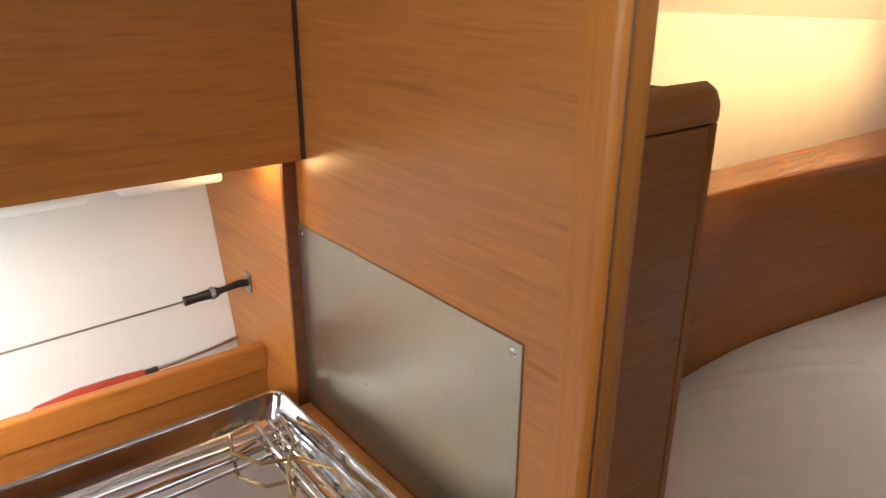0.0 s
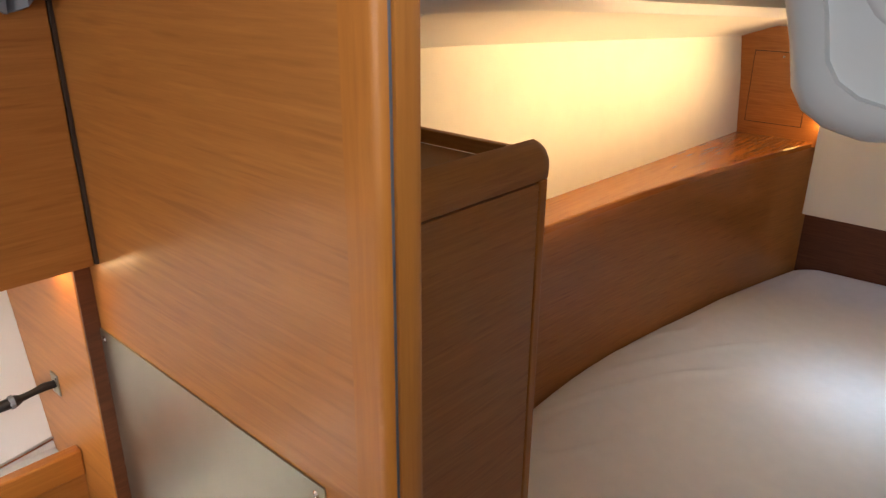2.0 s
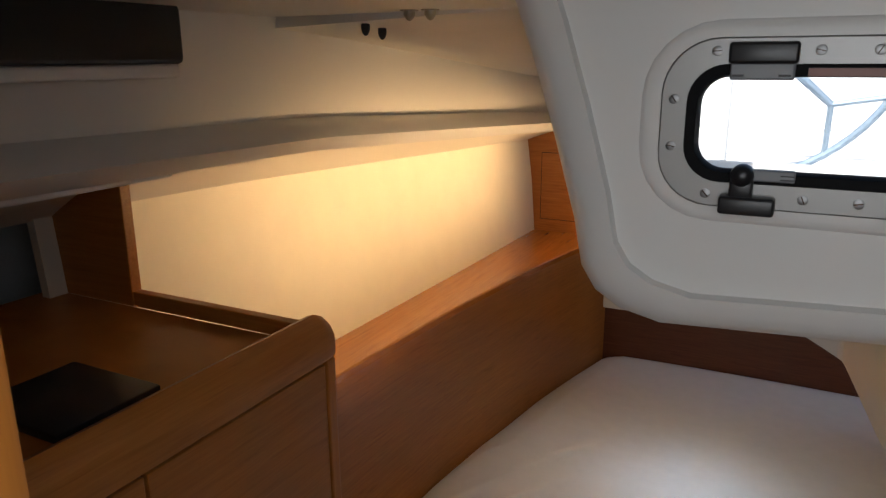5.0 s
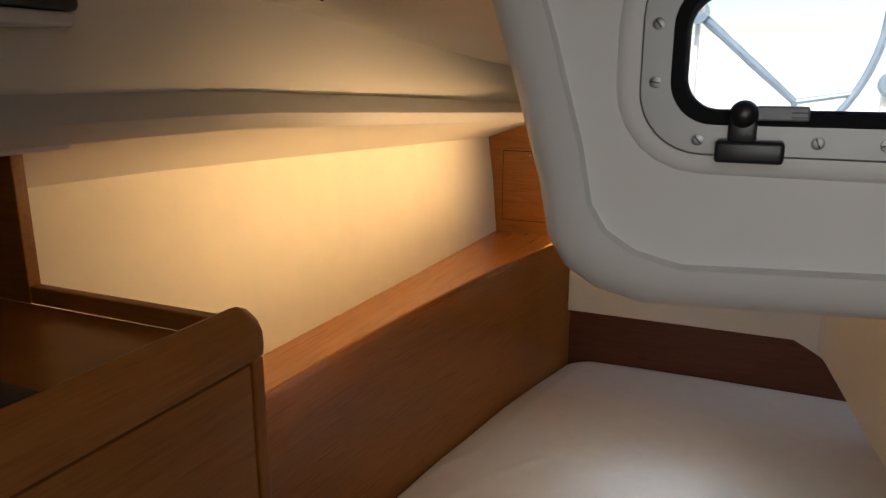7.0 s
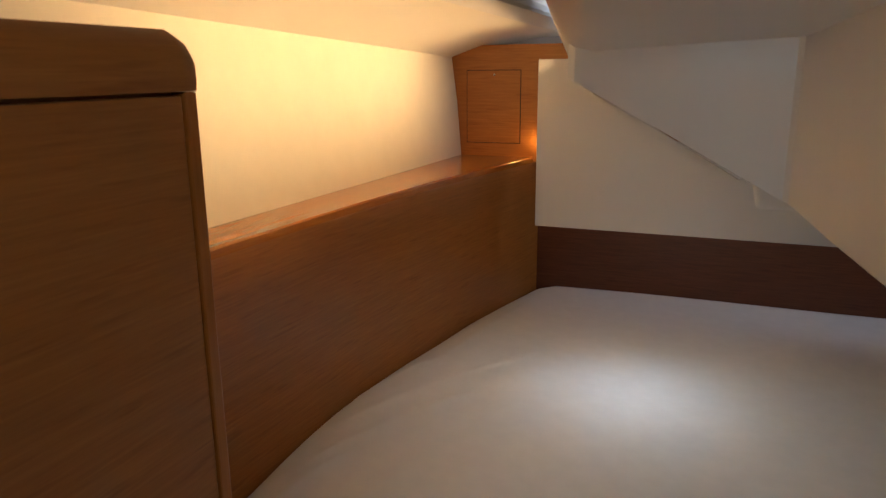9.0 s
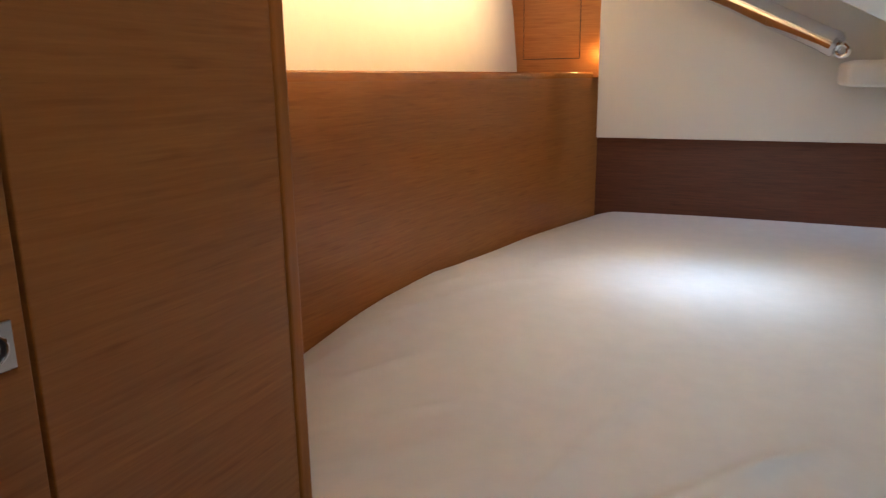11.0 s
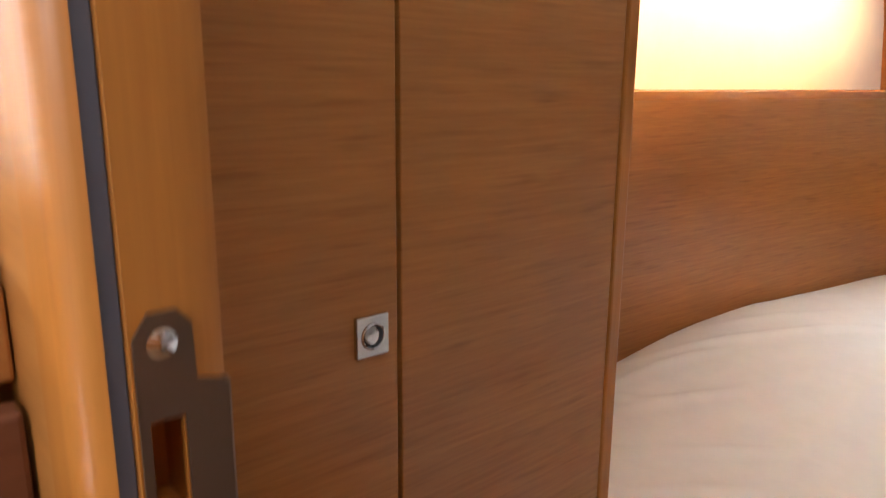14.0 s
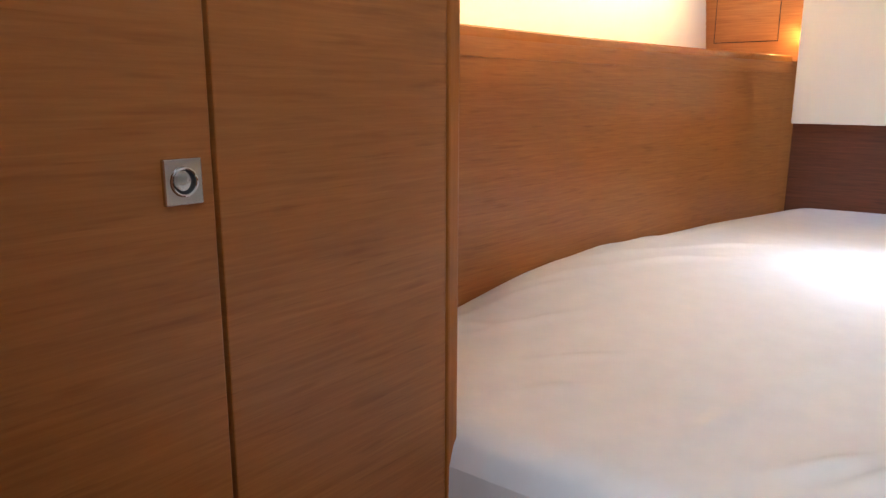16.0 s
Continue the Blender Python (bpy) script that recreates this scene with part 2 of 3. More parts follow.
def torus(c, r, thick, axis, sides=28, n=8):
    c, q = Vector(c), Vector(axis).to_track_quat("Z", "Y")
    sec = []
    for i in range(sides + 1):
        a = 2 * math.pi * i / sides
        o = Vector((math.cos(a), math.sin(a), 0))
        sec.append([c + q @ (o * (r + thick * math.cos(2 * math.pi * k / n)) + Vector((0, 0, thick * math.sin(2 * math.pi * k / n)))) for k in range(n)])
    return loft(sec, True, False)


# ---- the structure ----
SHELF = 1.02
FRONT = [(0.5, -0.392), (1.0, -0.378), (1.4, -0.355), (1.8, -0.318), (2.2, -0.262), (2.5, -0.205), (2.8, -0.135)]
HULL = [(0.5, -0.545), (1.2, -0.530), (2.0, -0.505), (2.8, -0.490)]
SEAM = [(0.5, 1.512), (0.96, 1.502), (1.58, 1.477), (2.72, 1.430)]
CARLIN = [(-0.8, -0.27), (0.3, -0.258), (0.86, -0.25), (1.81, -0.149), (2.8, -0.03)]
CARLIN_Z = [(-0.8, 1.622), (0.3, 1.620), (0.86, 1.613), (1.81, 1.566), (2.8, 1.519)]
CARLIN_TOP = [(-0.8, 1.84), (0.8, 1.835), (1.75, 1.71), (2.8, 1.60)]

structure("floor", box((-1.0, -3.0, -0.05), (2.4, 3.2, 0.0)), "floor", "dark varnished wooden cabin sole", "floor")

# the bulkhead between galley and cabin, ending at the doorway
bulkhead = structure("wall_bulkhead", box((-1.0, -0.122, 0.0), (0.283, -0.085, 1.98)), "veneer",
                     "orange-brown varnished veneer bulkhead beside the doorway", "wall")


def jamb(slot):
    """Section of the lipping: rounded corner, groove for the seal and, at the strike plate, a latch slot."""
    pts = [(0.283, -0.1223), (0.311, -0.1226)]
    pts += [(0.310 + 0.012 * math.sin(radians(a)), -0.1106 - 0.012 * math.cos(radians(a))) for a in (15, 30, 45, 58, 68)]
    pts += [(0.3172, -0.1151), (0.3172, -0.1099), (0.322, -0.1099)]
    d = 0.016 if slot else 0.0
    pts += [(0.322, -0.107), (0.322 - d, -0.107), (0.322 - d, -0.098), (0.322, -0.098)]
    return pts + [(0.322, -0.090), (0.3203, -0.0860), (0.316, -0.0843), (0.283, -0.0847)]


bm = loft([[(x, y, z) for x, y in jamb(cut)] for z, cut in ((0.0, 0), (0.9180, 0), (0.9181, 1), (0.9459, 1), (0.9460, 0), (1.98, 0))])
part("edge_lipping", bm, "lipping", bulkhead, "solid wood edge lipping with upright grain", True)
part("door_seal", box((0.3168, -0.1150, 0.0), (0.3190, -0.1100, 1.98), 0.0006, 2), "rubber", bulkhead, "grey rubber door seal strip")
structure("wall_inboard_fore", box((0.95, -0.122, 0.0), (2.4, -0.085, 1.98)), "veneer", "plain veneer bulkhead", "wall")

# hull side above the shelf
ys = np.linspace(0.5, 2.74, 24)
sec = []
for y in ys:
    xb, zt = lerp_table(HULL, y), lerp_table(SEAM, y)
    sec.append([(xb, y, SHELF - 0.03), (xb - 0.02, y, SHELF + 0.22), (xb - 0.045, y, zt)])
structure("wall_hull", slab(sec, 0.02), "cream", "cream vinyl-lined hull side above the shelf", "wall", True)

# dark joint where the hull lining meets the deck
structure("trim_hull_seam", tube([(lerp_table(HULL, y) - 0.042, y, lerp_table(SEAM, y) - 0.001) for y in np.linspace(0.5, 2.71, 24)], 0.0022, 6), "seam", "thin brown joint between hull lining and deck", "trim")

# underside of the side deck, from the hull seam up to the coachroof side
sec = []
for y in np.linspace(-0.08, 2.9, 32):
    xb, zt = lerp_table(HULL, y) - 0.043, lerp_table(SEAM, y)
    xc, zc = lerp_table(CARLIN, y), lerp_table(CARLIN_Z, y)
    row = []
    for k in range(9):
        u = k / 8
        row.append((xb + (xc - xb) * u, y, zt + (zc - zt) * (u + 0.30 * math.sin(math.pi * u))))
    sec.append(row)
structure("ceiling_side_deck", slab(sec, 0.02), "headliner", "white moulded underside of the side deck", "ceiling", True)

sec = []
for y in np.linspace(-0.08, 2.9, 32):
    xc, zc, zt = lerp_table(CARLIN, y), lerp_table(CARLIN_Z, y), lerp_table(CARLIN_TOP, y)
    k = lerp_table([(0.3, 1.0), (1.5, 0.9), (2.8, 0.4)], y)
    sec.append([(xc - 0.02, y, zc - 0.005), (xc - 0.004, y, zc - 0.002), (xc + 0.001, y, zc + 0.003), (xc - 0.004, y, zc + 0.007),
                (xc - 0.03 * k, y, zc + 0.007 + 0.008 * k), (xc - 0.058 * k, y, zc + 0.007 + 0.017 * k), (xc - 0.062 * k, y, zc + 0.016 + 0.018 * k),
                (xc - 0.052, y, zc + 0.36 * (zt - zc) + 0.02), (xc - 0.03, y, zt + 0.02)])
structure("wall_coachroof_side", slab(sec, 0.02), "gelcoat", "white moulded coachroof side over a sloping ledge", "wall", True)
structure("ceiling", box((-0.5, -3.0, 1.828), (2.4, 0.487, 1.90)), "headliner", "white headliner panel", "ceiling")
structure("ceiling_strip", box((-0.5, 0.487, 1.828), (0.30, 0.79, 1.90)), "headliner", "white headliner panel beside the cockpit well", "ceiling")
sec = []
for y in np.linspace(0.79, 2.9, 12):
    z = lerp_table([(0.7, 1.827), (0.95, 1.808), (1.75, 1.715), (2.9, 1.60)], y)
    sec.append([(-0.5, y, z), (0.33 - 0.345 * (y - 0.515) / 1.965, y, z + 0.03)])
structure("ceiling_aft", slab(sec, 0.02), "headliner", "white headliner sloping down towards the stern", "ceiling")

structure("ceiling_deck", box((-1.0, -3.0, 1.902), (0.28, 2.95, 1.93)), "headliner", "plain white deck moulding overhead", "ceiling")
structure("ceiling_stern_deck", box((-1.0, 2.4, 1.62), (-0.06, 2.95, 1.64)), "headliner", "plain white deck moulding overhead", "ceiling")

# closing walls
structure("wall_aft", box((-1.0, 2.95, 0.0), (2.4, 3.0, 1.25)), "gelcoat", "plain white moulding", "wall")
structure("wall_aft_corner", box((-1.0, 2.951, 1.25), (-0.02, 3.0, 1.9)), "gelcoat", "plain white moulding", "wall")
structure("wall_inboard", box((1.6, -0.085, 0.0), (1.65, 2.95, 1.9)), "gelcoat", "plain white moulding", "wall")
structure("wall_galley_side", box((-1.0, -3.0, 0.0), (-0.95, 2.95, 1.98)), "white_liner", "plain white liner", "wall")
structure("wall_saloon", box((-1.0, -3.05, 0.0), (2.4, -3.0, 1.98)), "veneer", "plain veneer bulkhead", "wall")
structure("wall_saloon_side", box((2.35, -3.0, 0.0), (2.4, -0.122, 1.98)), "veneer", "plain veneer panelling", "wall")

# shelf along the hull with its berth-side panel
curve = smooth_curve(FRONT, 0.54, 2.80, 40)
shelf = thing("hull_shelf", "long curved varnished wooden shelf along the hull above the berth", "shelf", (-0.4, 1.6, 0))
sec = [[(lerp_table(HULL, y) - 0.02, y, SHELF), (x - 0.004, y, SHELF), (x, y, SHELF - 0.004), (x, y, SHELF - 0.022), (lerp_table(HULL, y) - 0.02, y, SHELF - 0.022)] for y, x in curve]


def under(parent, ob):
    ob.matrix_parent_inverse = Matrix.Translation(parent.location).inverted()
    return ob


under(shelf, part("shelf_top", loft(sec), "shelf_varnish", shelf, "shelf board with amber varnish"))
sec = [[(x - 0.016, y, SHELF - 0.022), (x - 0.0005, y, SHELF - 0.022), (x - 0.0005, y, SHELF - 0.062), (x - 0.016, y, SHELF - 0.062)] for y, x in curve]
under(shelf, part("fascia", loft(sec), "veneer", shelf))
sec = [[(x - 0.020, y, SHELF - 0.062), (x - 0.004, y, SHELF - 0.062), (x - 0.004, y, 0.25), (x - 0.020, y, 0.25)] for y, x in curve]
under(shelf, part("side_panel", loft(sec), "veneer", shelf))

structure("wall_aft_panel", box((-0.62, 2.71, 1.0), (0.0, 2.73, 1.462)), "veneer", "varnished veneer panel closing the shelf's end", "wall")
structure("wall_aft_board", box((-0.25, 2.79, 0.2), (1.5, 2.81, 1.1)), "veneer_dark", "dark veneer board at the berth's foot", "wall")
structure("wall_white_panel", box((-0.09, 2.47, 0.79), (1.6, 2.495, 1.40), 0.003), "gelcoat", "white moulded panel over the berth's foot", "wall")

# the cockpit moulding that hangs into the cabin
WELL = [(0.270, 1.90), (0.290, 1.83), (0.316, 1.76), (0.342, 1.68), (0.368, 1.59), (0.378, 1.540), (0.392, 1.518), (0.416, 1.503), (0.455, 1.494), (0.70, 1.508), (1.1, 1.525), (1.6, 1.545)]


def well(y, dx, dz):
    return [(x + (dx if x < 1.5 else 0), y, z + (dz if z < 1.85 else 0)) for x, z in WELL]


sec = [well(y, d, d) for y, d in ((0.490, 0.034), (0.4925, 0.021), (0.498, 0.012), (0.507, 0.0045), (0.517, 0.001), (0.527, 0.0))]
sec += [well(0.62, -0.016, -0.012), well(0.9, -0.064, -0.036), well(1.4, -0.155, -0.071), well(2.49, -0.346, -0.141)]
cockpit = structure("wall_cockpit_well", slab(sec, 0.012), "gelcoat", "white moulded cockpit well hanging over the berth", "wall", True)
PORT = (0.447, 1.6195, 0.7535, 1.7745)
bm = bmesh.new()
outer = [(x + 0.034, z + (0.034 if z < 1.85 else 0)) for x, z in WELL if x < 1.5] + [(1.6, 1.569), (1.6, 1.90)]
hole = rounded(PORT[0] + 0.012, PORT[1] + 0.012, PORT[2] - 0.012, PORT[3] - 0.012, 0.042, 5)
for y in (0.490, 0.505):
    loops = []
    for pts in (outer, hole):
        vs = [bm.verts.new((x, y, z)) for x, z in pts]
        loops += [bm.edges.new((vs[i], vs[(i + 1) % len(vs)])) for i in range(len(vs))]
    bmesh.ops.triangle_fill(bm, edges=loops, use_beauty=True)
part("front_face", bm, "gelcoat", cockpit)
bm = loft([[(x, y, z) for x, z in hole] for y in (0.490, 0.505)], True, False)
part("port_reveal", bm, "gelcoat", cockpit)
# raised moulding round the port
sec = []
for grow, y in ((0.020, 0.4903), (0.018, 0.4880), (0.014, 0.4866), (0.009, 0.4862), (0.004, 0.4862), (-0.004, 0.4862), (-0.006, 0.4905)):
    sec.append([(x, y, z) for x, z in rounded(PORT[0] - grow, PORT[1] - grow * 0.8, PORT[2] + grow, PORT[3] + grow * 0.8, 0.05 + grow, 6)])
part("port_surround", loft(sec, True, False), "gelcoat", cockpit, "raised moulded surround", True)

low = [(0.220, 1.56, 1.346), (0.235, 1.552, 1.335), (0.46, 1.55, 1.213), (0.690, 1.55, 1.088), (0.708, 1.535, 1.084), (0.716, 1.50, 1.082), (0.76, 1.2, 1.076), (0.83, 0.8, 1.066), (0.87, 0.55, 1.06)]
sec = [[(x, y, z), (x, y, z + 0.02), (x, y, max(z + 0.03, 1.50 - 0.066 * (y - 0.5) + 0.01))] for x, y, z in low]
structure("wall_engine_moulding", slab(sec, 0.012), "gelcoat", "white moulding hanging below the cockpit sole", "wall")

# ---- the cockpit outside ----
structure("cockpit_deck", box((-2.0, 2.97, 1.15), (4.0, 9.0, 1.20)), "deck", "white sunlit cockpit deck", "deck")
structure("cockpit_transom", box((-2.0, 6.0, 1.2), (4.0, 6.2, 1.95), 0.02), "deck", "white sunlit moulding at the stern", "wall")
structure("water", box((-400, -400, -0.9), (400, 400, -0.8)), "rubber", "grey open water", "water")
wheel = thing("steering_wheel", "large steel steering wheel with forked spokes in the cockpit", "steering wheel", (0.21, 3.4, 1.2))
CENTRE, RIM = Vector((0.211, 3.40, 1.935)), 0.74


def wpart(*args, **kw):
    ob = part(*args, **kw)
    ob.matrix_parent_inverse = Matrix.Translation(wheel.location).inverted()
    return ob


sec = []
for i in range(73):
    out = Vector((math.cos(2 * math.pi * i / 72), 0, math.sin(2 * math.pi * i / 72)))
    sec.append([CENTRE + out * (RIM + 0.017 * math.cos(k * math.pi / 4)) + Vector((0, 0.017 * math.sin(k * math.pi / 4), 0)) for k in range(8)])
wpart("rim", loft(sec, True, False), "wheel_steel", wheel, smooth=True)
for a in (-42, 78, 198):
    d = Vector((math.cos(radians(a)), 0, math.sin(radians(a))))
    fork = CENTRE + d * (0.777 * RIM)
    spoke = wpart("spoke", tube([CENTRE, CENTRE + d * 0.4, fork], [0.022, 0.020, 0.016], 10), "wheel_steel", wheel, smooth=True)
    for b in (-13, 14):
        e = CENTRE + RIM * Vector((math.cos(radians(a + b)), 0, math.sin(radians(a + b))))
        ob = part("prong", tube([fork, (fork + e) / 2, e], 0.013, 8), "wheel_steel", spoke, smooth=True)
wpart("hub", disc(CENTRE + Vector((0, -0.03, 0)), 0.05, 0.06, (0, 1, 0), 20), "wheel_steel", wheel, smooth=True)
wpart("pedestal", tube([(0.211, 3.45, 1.2), (0.211, 3.45, 1.6), (0.211, 3.45, 1.96)], 0.012, 12), "deck", wheel, "white pedestal tube", smooth=True)
dial = thing("instrument_dial", "round instrument dial on a white stalk in the cockpit", "dial", (0.995, 3.45, 1.2))
ob = part("dial", disc((0.995, 3.41, 1.627), 0.055, 0.03, (0, -1, 0), 24), "wheel_steel", dial, smooth=True)
ob.matrix_parent_inverse = Matrix.Translation(dial.location).inverted()
ob = part("stalk", box((0.965, 3.42, 1.2), (1.025, 3.48, 1.66), 0.01), "deck", dial, "white stalk")
ob.matrix_parent_inverse = Matrix.Translation(dial.location).inverted()

# ---- the cupboard ----
cup = thing("cupboard", "varnished wooden cupboard with two doors beside the berth", "cupboard", (-0.2, 0.25, 0))


def cpart(*args, **kw):
    return under(cup, part(*args, **kw))


cpart("body", box((-0.60, -0.084, 0.0), (-0.018, 0.534, 1.362)), "veneer", cup)
for a, b in ((-0.08, 0.212), (0.2165, 0.5275)):
    cpart("door", box((-0.0175, a, 0.06), (0.0, b, 1.338), 0.0015), "veneer", cup)
cpart("end_post", box((-0.40, 0.531, 0.0), (0.001, 0.552, 1.342), 0.003), "lipping", cup, "upright solid wood end trim")
bm = loft([[(x, y, z) for x, z in ((-0.036, 1.343), (0.0015, 1.343), (0.003, 1.36), (0.002, 1.385), (-0.006, 1.402), (-0.018, 1.410), (-0.029, 1.406), (-0.036, 1.395))] for y in (-0.084, 0.53, 0.548, 0.557)])
for v in bm.verts:
    if v.co.y > 0.54:
        k = (v.co.y - 0.53) / 0.027
        v.co.x = -0.017 + (v.co.x + 0.017) * (1 - 0.25 * k * k)
        v.co.z = 1.343 + (v.co.z - 1.343) * (1 - 0.28 * k * k)
cpart("front_lip", bm, "veneer_y", cup, "rounded solid wood lip", smooth=True)
cpart("aft_fiddle", box((-0.40, 0.535, 1.362), (-0.034, 0.552, 1.388), 0.002), "veneer_x", cup)
cpart("back_board", box((-0.62, 0.533, 1.362), (-0.39, 0.553, 1.60), 0.002), "veneer_x", cup)

# ---- the berth ----
def sheet_z(x, y):
    dip = 0.010 * math.sin(2.1 * y + 1.3 * x) + 0.006 * math.sin(5.3 * y - 3.1 * x)
    dip += 0.020 * math.exp(-((y - 1.72) / 0.42) ** 2) * math.exp(-((x + 0.33) / 0.45) ** 2)
    dip += 0.012 * math.exp(-((y - 2.2) / 0.3) ** 2) * math.exp(-((x + 0.25) / 0.4) ** 2)
    dip -= 0.012 * math.exp(-((y - 0.95) / 0.35) ** 2) * math.exp(-((x + 0.38) / 0.25) ** 2)
    dip -= 0.032 / (1 + math.exp((y - 1.10) / 0.09))
    return 0.478 + dip


bm = bmesh.new()
NY, NX = 250, 210
grid = []
for i in range(NY + 1):
    y = 0.535 + (2.785 - 0.535) * i / NY
    xl = lerp_table(FRONT, y) if y > 0.57 else -0.39
    row = []
    for j in range(NX + 1):
        x = xl + (1.55 - xl) * j / NX
        e = min(1.0, (j / NX) * 20) ** 0.5
        f = min(1.0, (y - 0.535) / 0.05)
        f = math.sqrt(max(0.0, 1 - (1 - f) ** 2))
        e2 = min(1.0, (2.785 - y) / 0.06) ** 0.5
        z = sheet_z(x, y) - 0.03 * (1 - e) - 0.05 * (1 - f) - 0.02 * (1 - e2)
        row.append(bm.verts.new((x, y, z)))
    grid.append(row)
for i in range(NY):
    for j in range(NX):
        bm.faces.new((grid[i][j], grid[i][j + 1], grid[i + 1][j + 1], grid[i + 1][j]))
bm3 = bmesh.new()
top3 = [bm3.verts.new(v.co) for v in grid[0]]
low = [bm3.verts.new((v.co.x, 0.533 + 0.007 * math.sin(31 * v.co.x) + 0.004 * math.sin(73 * v.co.x), 0.30)) for v in grid[0]]
for j in range(NX):
    bm3.faces.new((low[j], low[j + 1], top3[j + 1], top3[j]))
bed = thing("berth_mattress", "double berth mattress with a fitted off-white sheet", "mattress", (0.4, 1.6, 0.33))
under(bed, part("sheet", bm, "sheet", bed, smooth=True))
under(bed, part("side_band", bm3, "sheet", bed, "bunched side of the fitted sheet", smooth=True))
structure("berth_base", box((-0.38, 0.54, 0.0), (1.59, 2.785, 0.299)), "veneer_dark", "dark wooden berth base", "berth")

# creases in the sheet, running in from the panel and across the near corner
for (x0, y0, x1, y1, h, w) in ((-0.36, 1.05, 0.05, 1.75, 0.013, 0.016), (-0.35, 1.25, 0.1, 2.1, 0.011, 0.014), (0.30, 0.62, 0.62, 1.02, 0.016, 0.016), (0.36, 0.60, 0.66, 1.10, 0.014, 0.014),
                               (0.42, 0.58, 0.80, 0.92, 0.016, 0.018), (-0.10, 0.60, 0.12, 0.85, 0.006, 0.016), (-0.33, 0.9, -0.1, 1.0, 0.005, 0.016), (-0.37, 0.72, -0.18, 1.35, 0.011, 0.013),
                               (-0.36, 0.62, -0.05, 1.20, 0.009, 0.014), (-0.30, 0.58, 0.15, 1.05, 0.007, 0.013), (-0.36, 1.45, -0.20, 1.90, 0.010, 0.014), (0.20, 0.60, 0.38, 1.25, 0.008, 0.015)):
    me = bed.children[0].data
    a, b = Vector((x0, y0)), Vector((x1, y1))
    for v in me.vertices:
        p = Vector((v.co.x, v.co.y))
        t = (p - a).dot(b - a) / (b - a).length_squared
        if 0 < t < 1 and v.co.z > 0.40:
            q = a + (b - a) * t
            q += Vector((0.012 * math.sin(9 * t), 0.010 * math.cos(7 * t)))
            v.co.z += h * math.sin(math.pi * t) * math.exp(-((p - q).length / w) ** 2)

# ---- fittings in the cabin ----
def fit(parent, *args, **kw):
    ob = part(*args, **kw)
    ob.parent = parent
    ob.matrix_parent_inverse = Matrix.Translation(parent.location).inverted()
    return ob


# push latch on the cupboard door
latch = thing("door_latch", "square chrome push latch on the cupboard door", "latch", (0.0, 0.182, 0.813))
fit(latch, "plate", box((-0.0005, 0.1645, 0.794), (0.0045, 0.1990, 0.832), 0.0012), "satin", latch)
fit(latch, "ring", torus((0.0046, 0.182, 0.813), 0.0112, 0.0014, (1, 0, 0)), "chrome", latch, smooth=True)
fit(latch, "recess", disc((0.0036, 0.182, 0.813), 0.0108, 0.0012, (1, 0, 0), 24), "black", latch, "dark finger recess", smooth=True)
fit(latch, "button", disc((0.0040, 0.1800, 0.8142), 0.0083, 0.0022, (1, 0.12, 0.05), 24, 0.0006), "satin", latch, smooth=True)

# strike plate in the jamb
strike = thing("strike_plate", "brown metal strike plate with a keyhole slot in the door jamb", "strike plate", (0.322, -0.095, 0.935))
prof = [(-0.1095, 0.968), (-0.1055, 0.974), (-0.0985, 0.974), (-0.0950, 0.970), (-0.0945, 0.955), (-0.0875, 0.953), (-0.0875, 0.915), (-0.0945, 0.913), (-0.0950, 0.896), (-0.0985, 0.890), (-0.1055, 0.890), (-0.1095, 0.897)]
slot = [(-0.107, 0.946), (-0.098, 0.946), (-0.098, 0.918), (-0.107, 0.918)]
bm = bmesh.new()
edges = []
for pts in (prof, slot):
    vs = [bm.verts.new((0.3228, y, z)) for y, z in pts]
    edges += [bm.edges.new((vs[i], vs[(i + 1) % len(vs)])) for i in range(len(vs))]
bmesh.ops.triangle_fill(bm, edges=edges, use_beauty=True)
bmesh.ops.recalc_face_normals(bm, faces=bm.faces)
bmesh.ops.solidify(bm, geom=bm.faces[:], thickness=-0.001)
fit(strike, "plate", bm, "bronze", strike)
fit(strike, "lip", box((0.3195, -0.0885, 0.9155), (0.3235, -0.0853, 0.9525), 0.001), "bronze", strike)
for z in (0.966, 0.899):
    fit(strike, "screw", disc((0.3228, -0.1025, z), 0.0042, 0.0012, (1, 0, 0), 16, 0.0012), "chrome", strike, smooth=True)

# the port in the cockpit well
port = thing("portlight", "opening portlight with an alloy frame, black gasket and two latches", "porthole", (0.60, 0.485, 1.697))


def ringed(name, rows, mat, label=""):
    """A ring swept from rounded outlines: inset, radius and depth."""
    sec = [[(x, y, z) for x, z in rounded(PORT[0] + i, PORT[1] + i, PORT[2] - i, PORT[3] - i, r, 8)] for i, r, y in rows]
    return fit(port, name, loft(sec, True, False), mat, port, label, True)


ringed("frame", ((0.0, 0.050, 0.4868), (0.0, 0.050, 0.4835), (0.0015, 0.049, 0.482), (0.0235, 0.034, 0.482), (0.025, 0.033, 0.4835), (0.025, 0.033, 0.497)), "alloy", "brushed alloy flange")
ringed("gasket", ((0.0235, 0.034, 0.4822), (0.0245, 0.033, 0.4795), (0.033, 0.027, 0.4800), (0.035, 0.025, 0.484), (0.035, 0.025, 0.500)), "gasket", "black rubber gasket")
bm = loft([[(x, y, z) for x, z in rounded(PORT[0] + 0.034, PORT[1] + 0.034, PORT[2] - 0.034, PORT[3] - 0.034, 0.026, 6)] for y in (0.492, 0.497)])
pane = fit(port, "pane", bm, "glass", port, "clear acrylic pane")
pane.visible_shadow = False
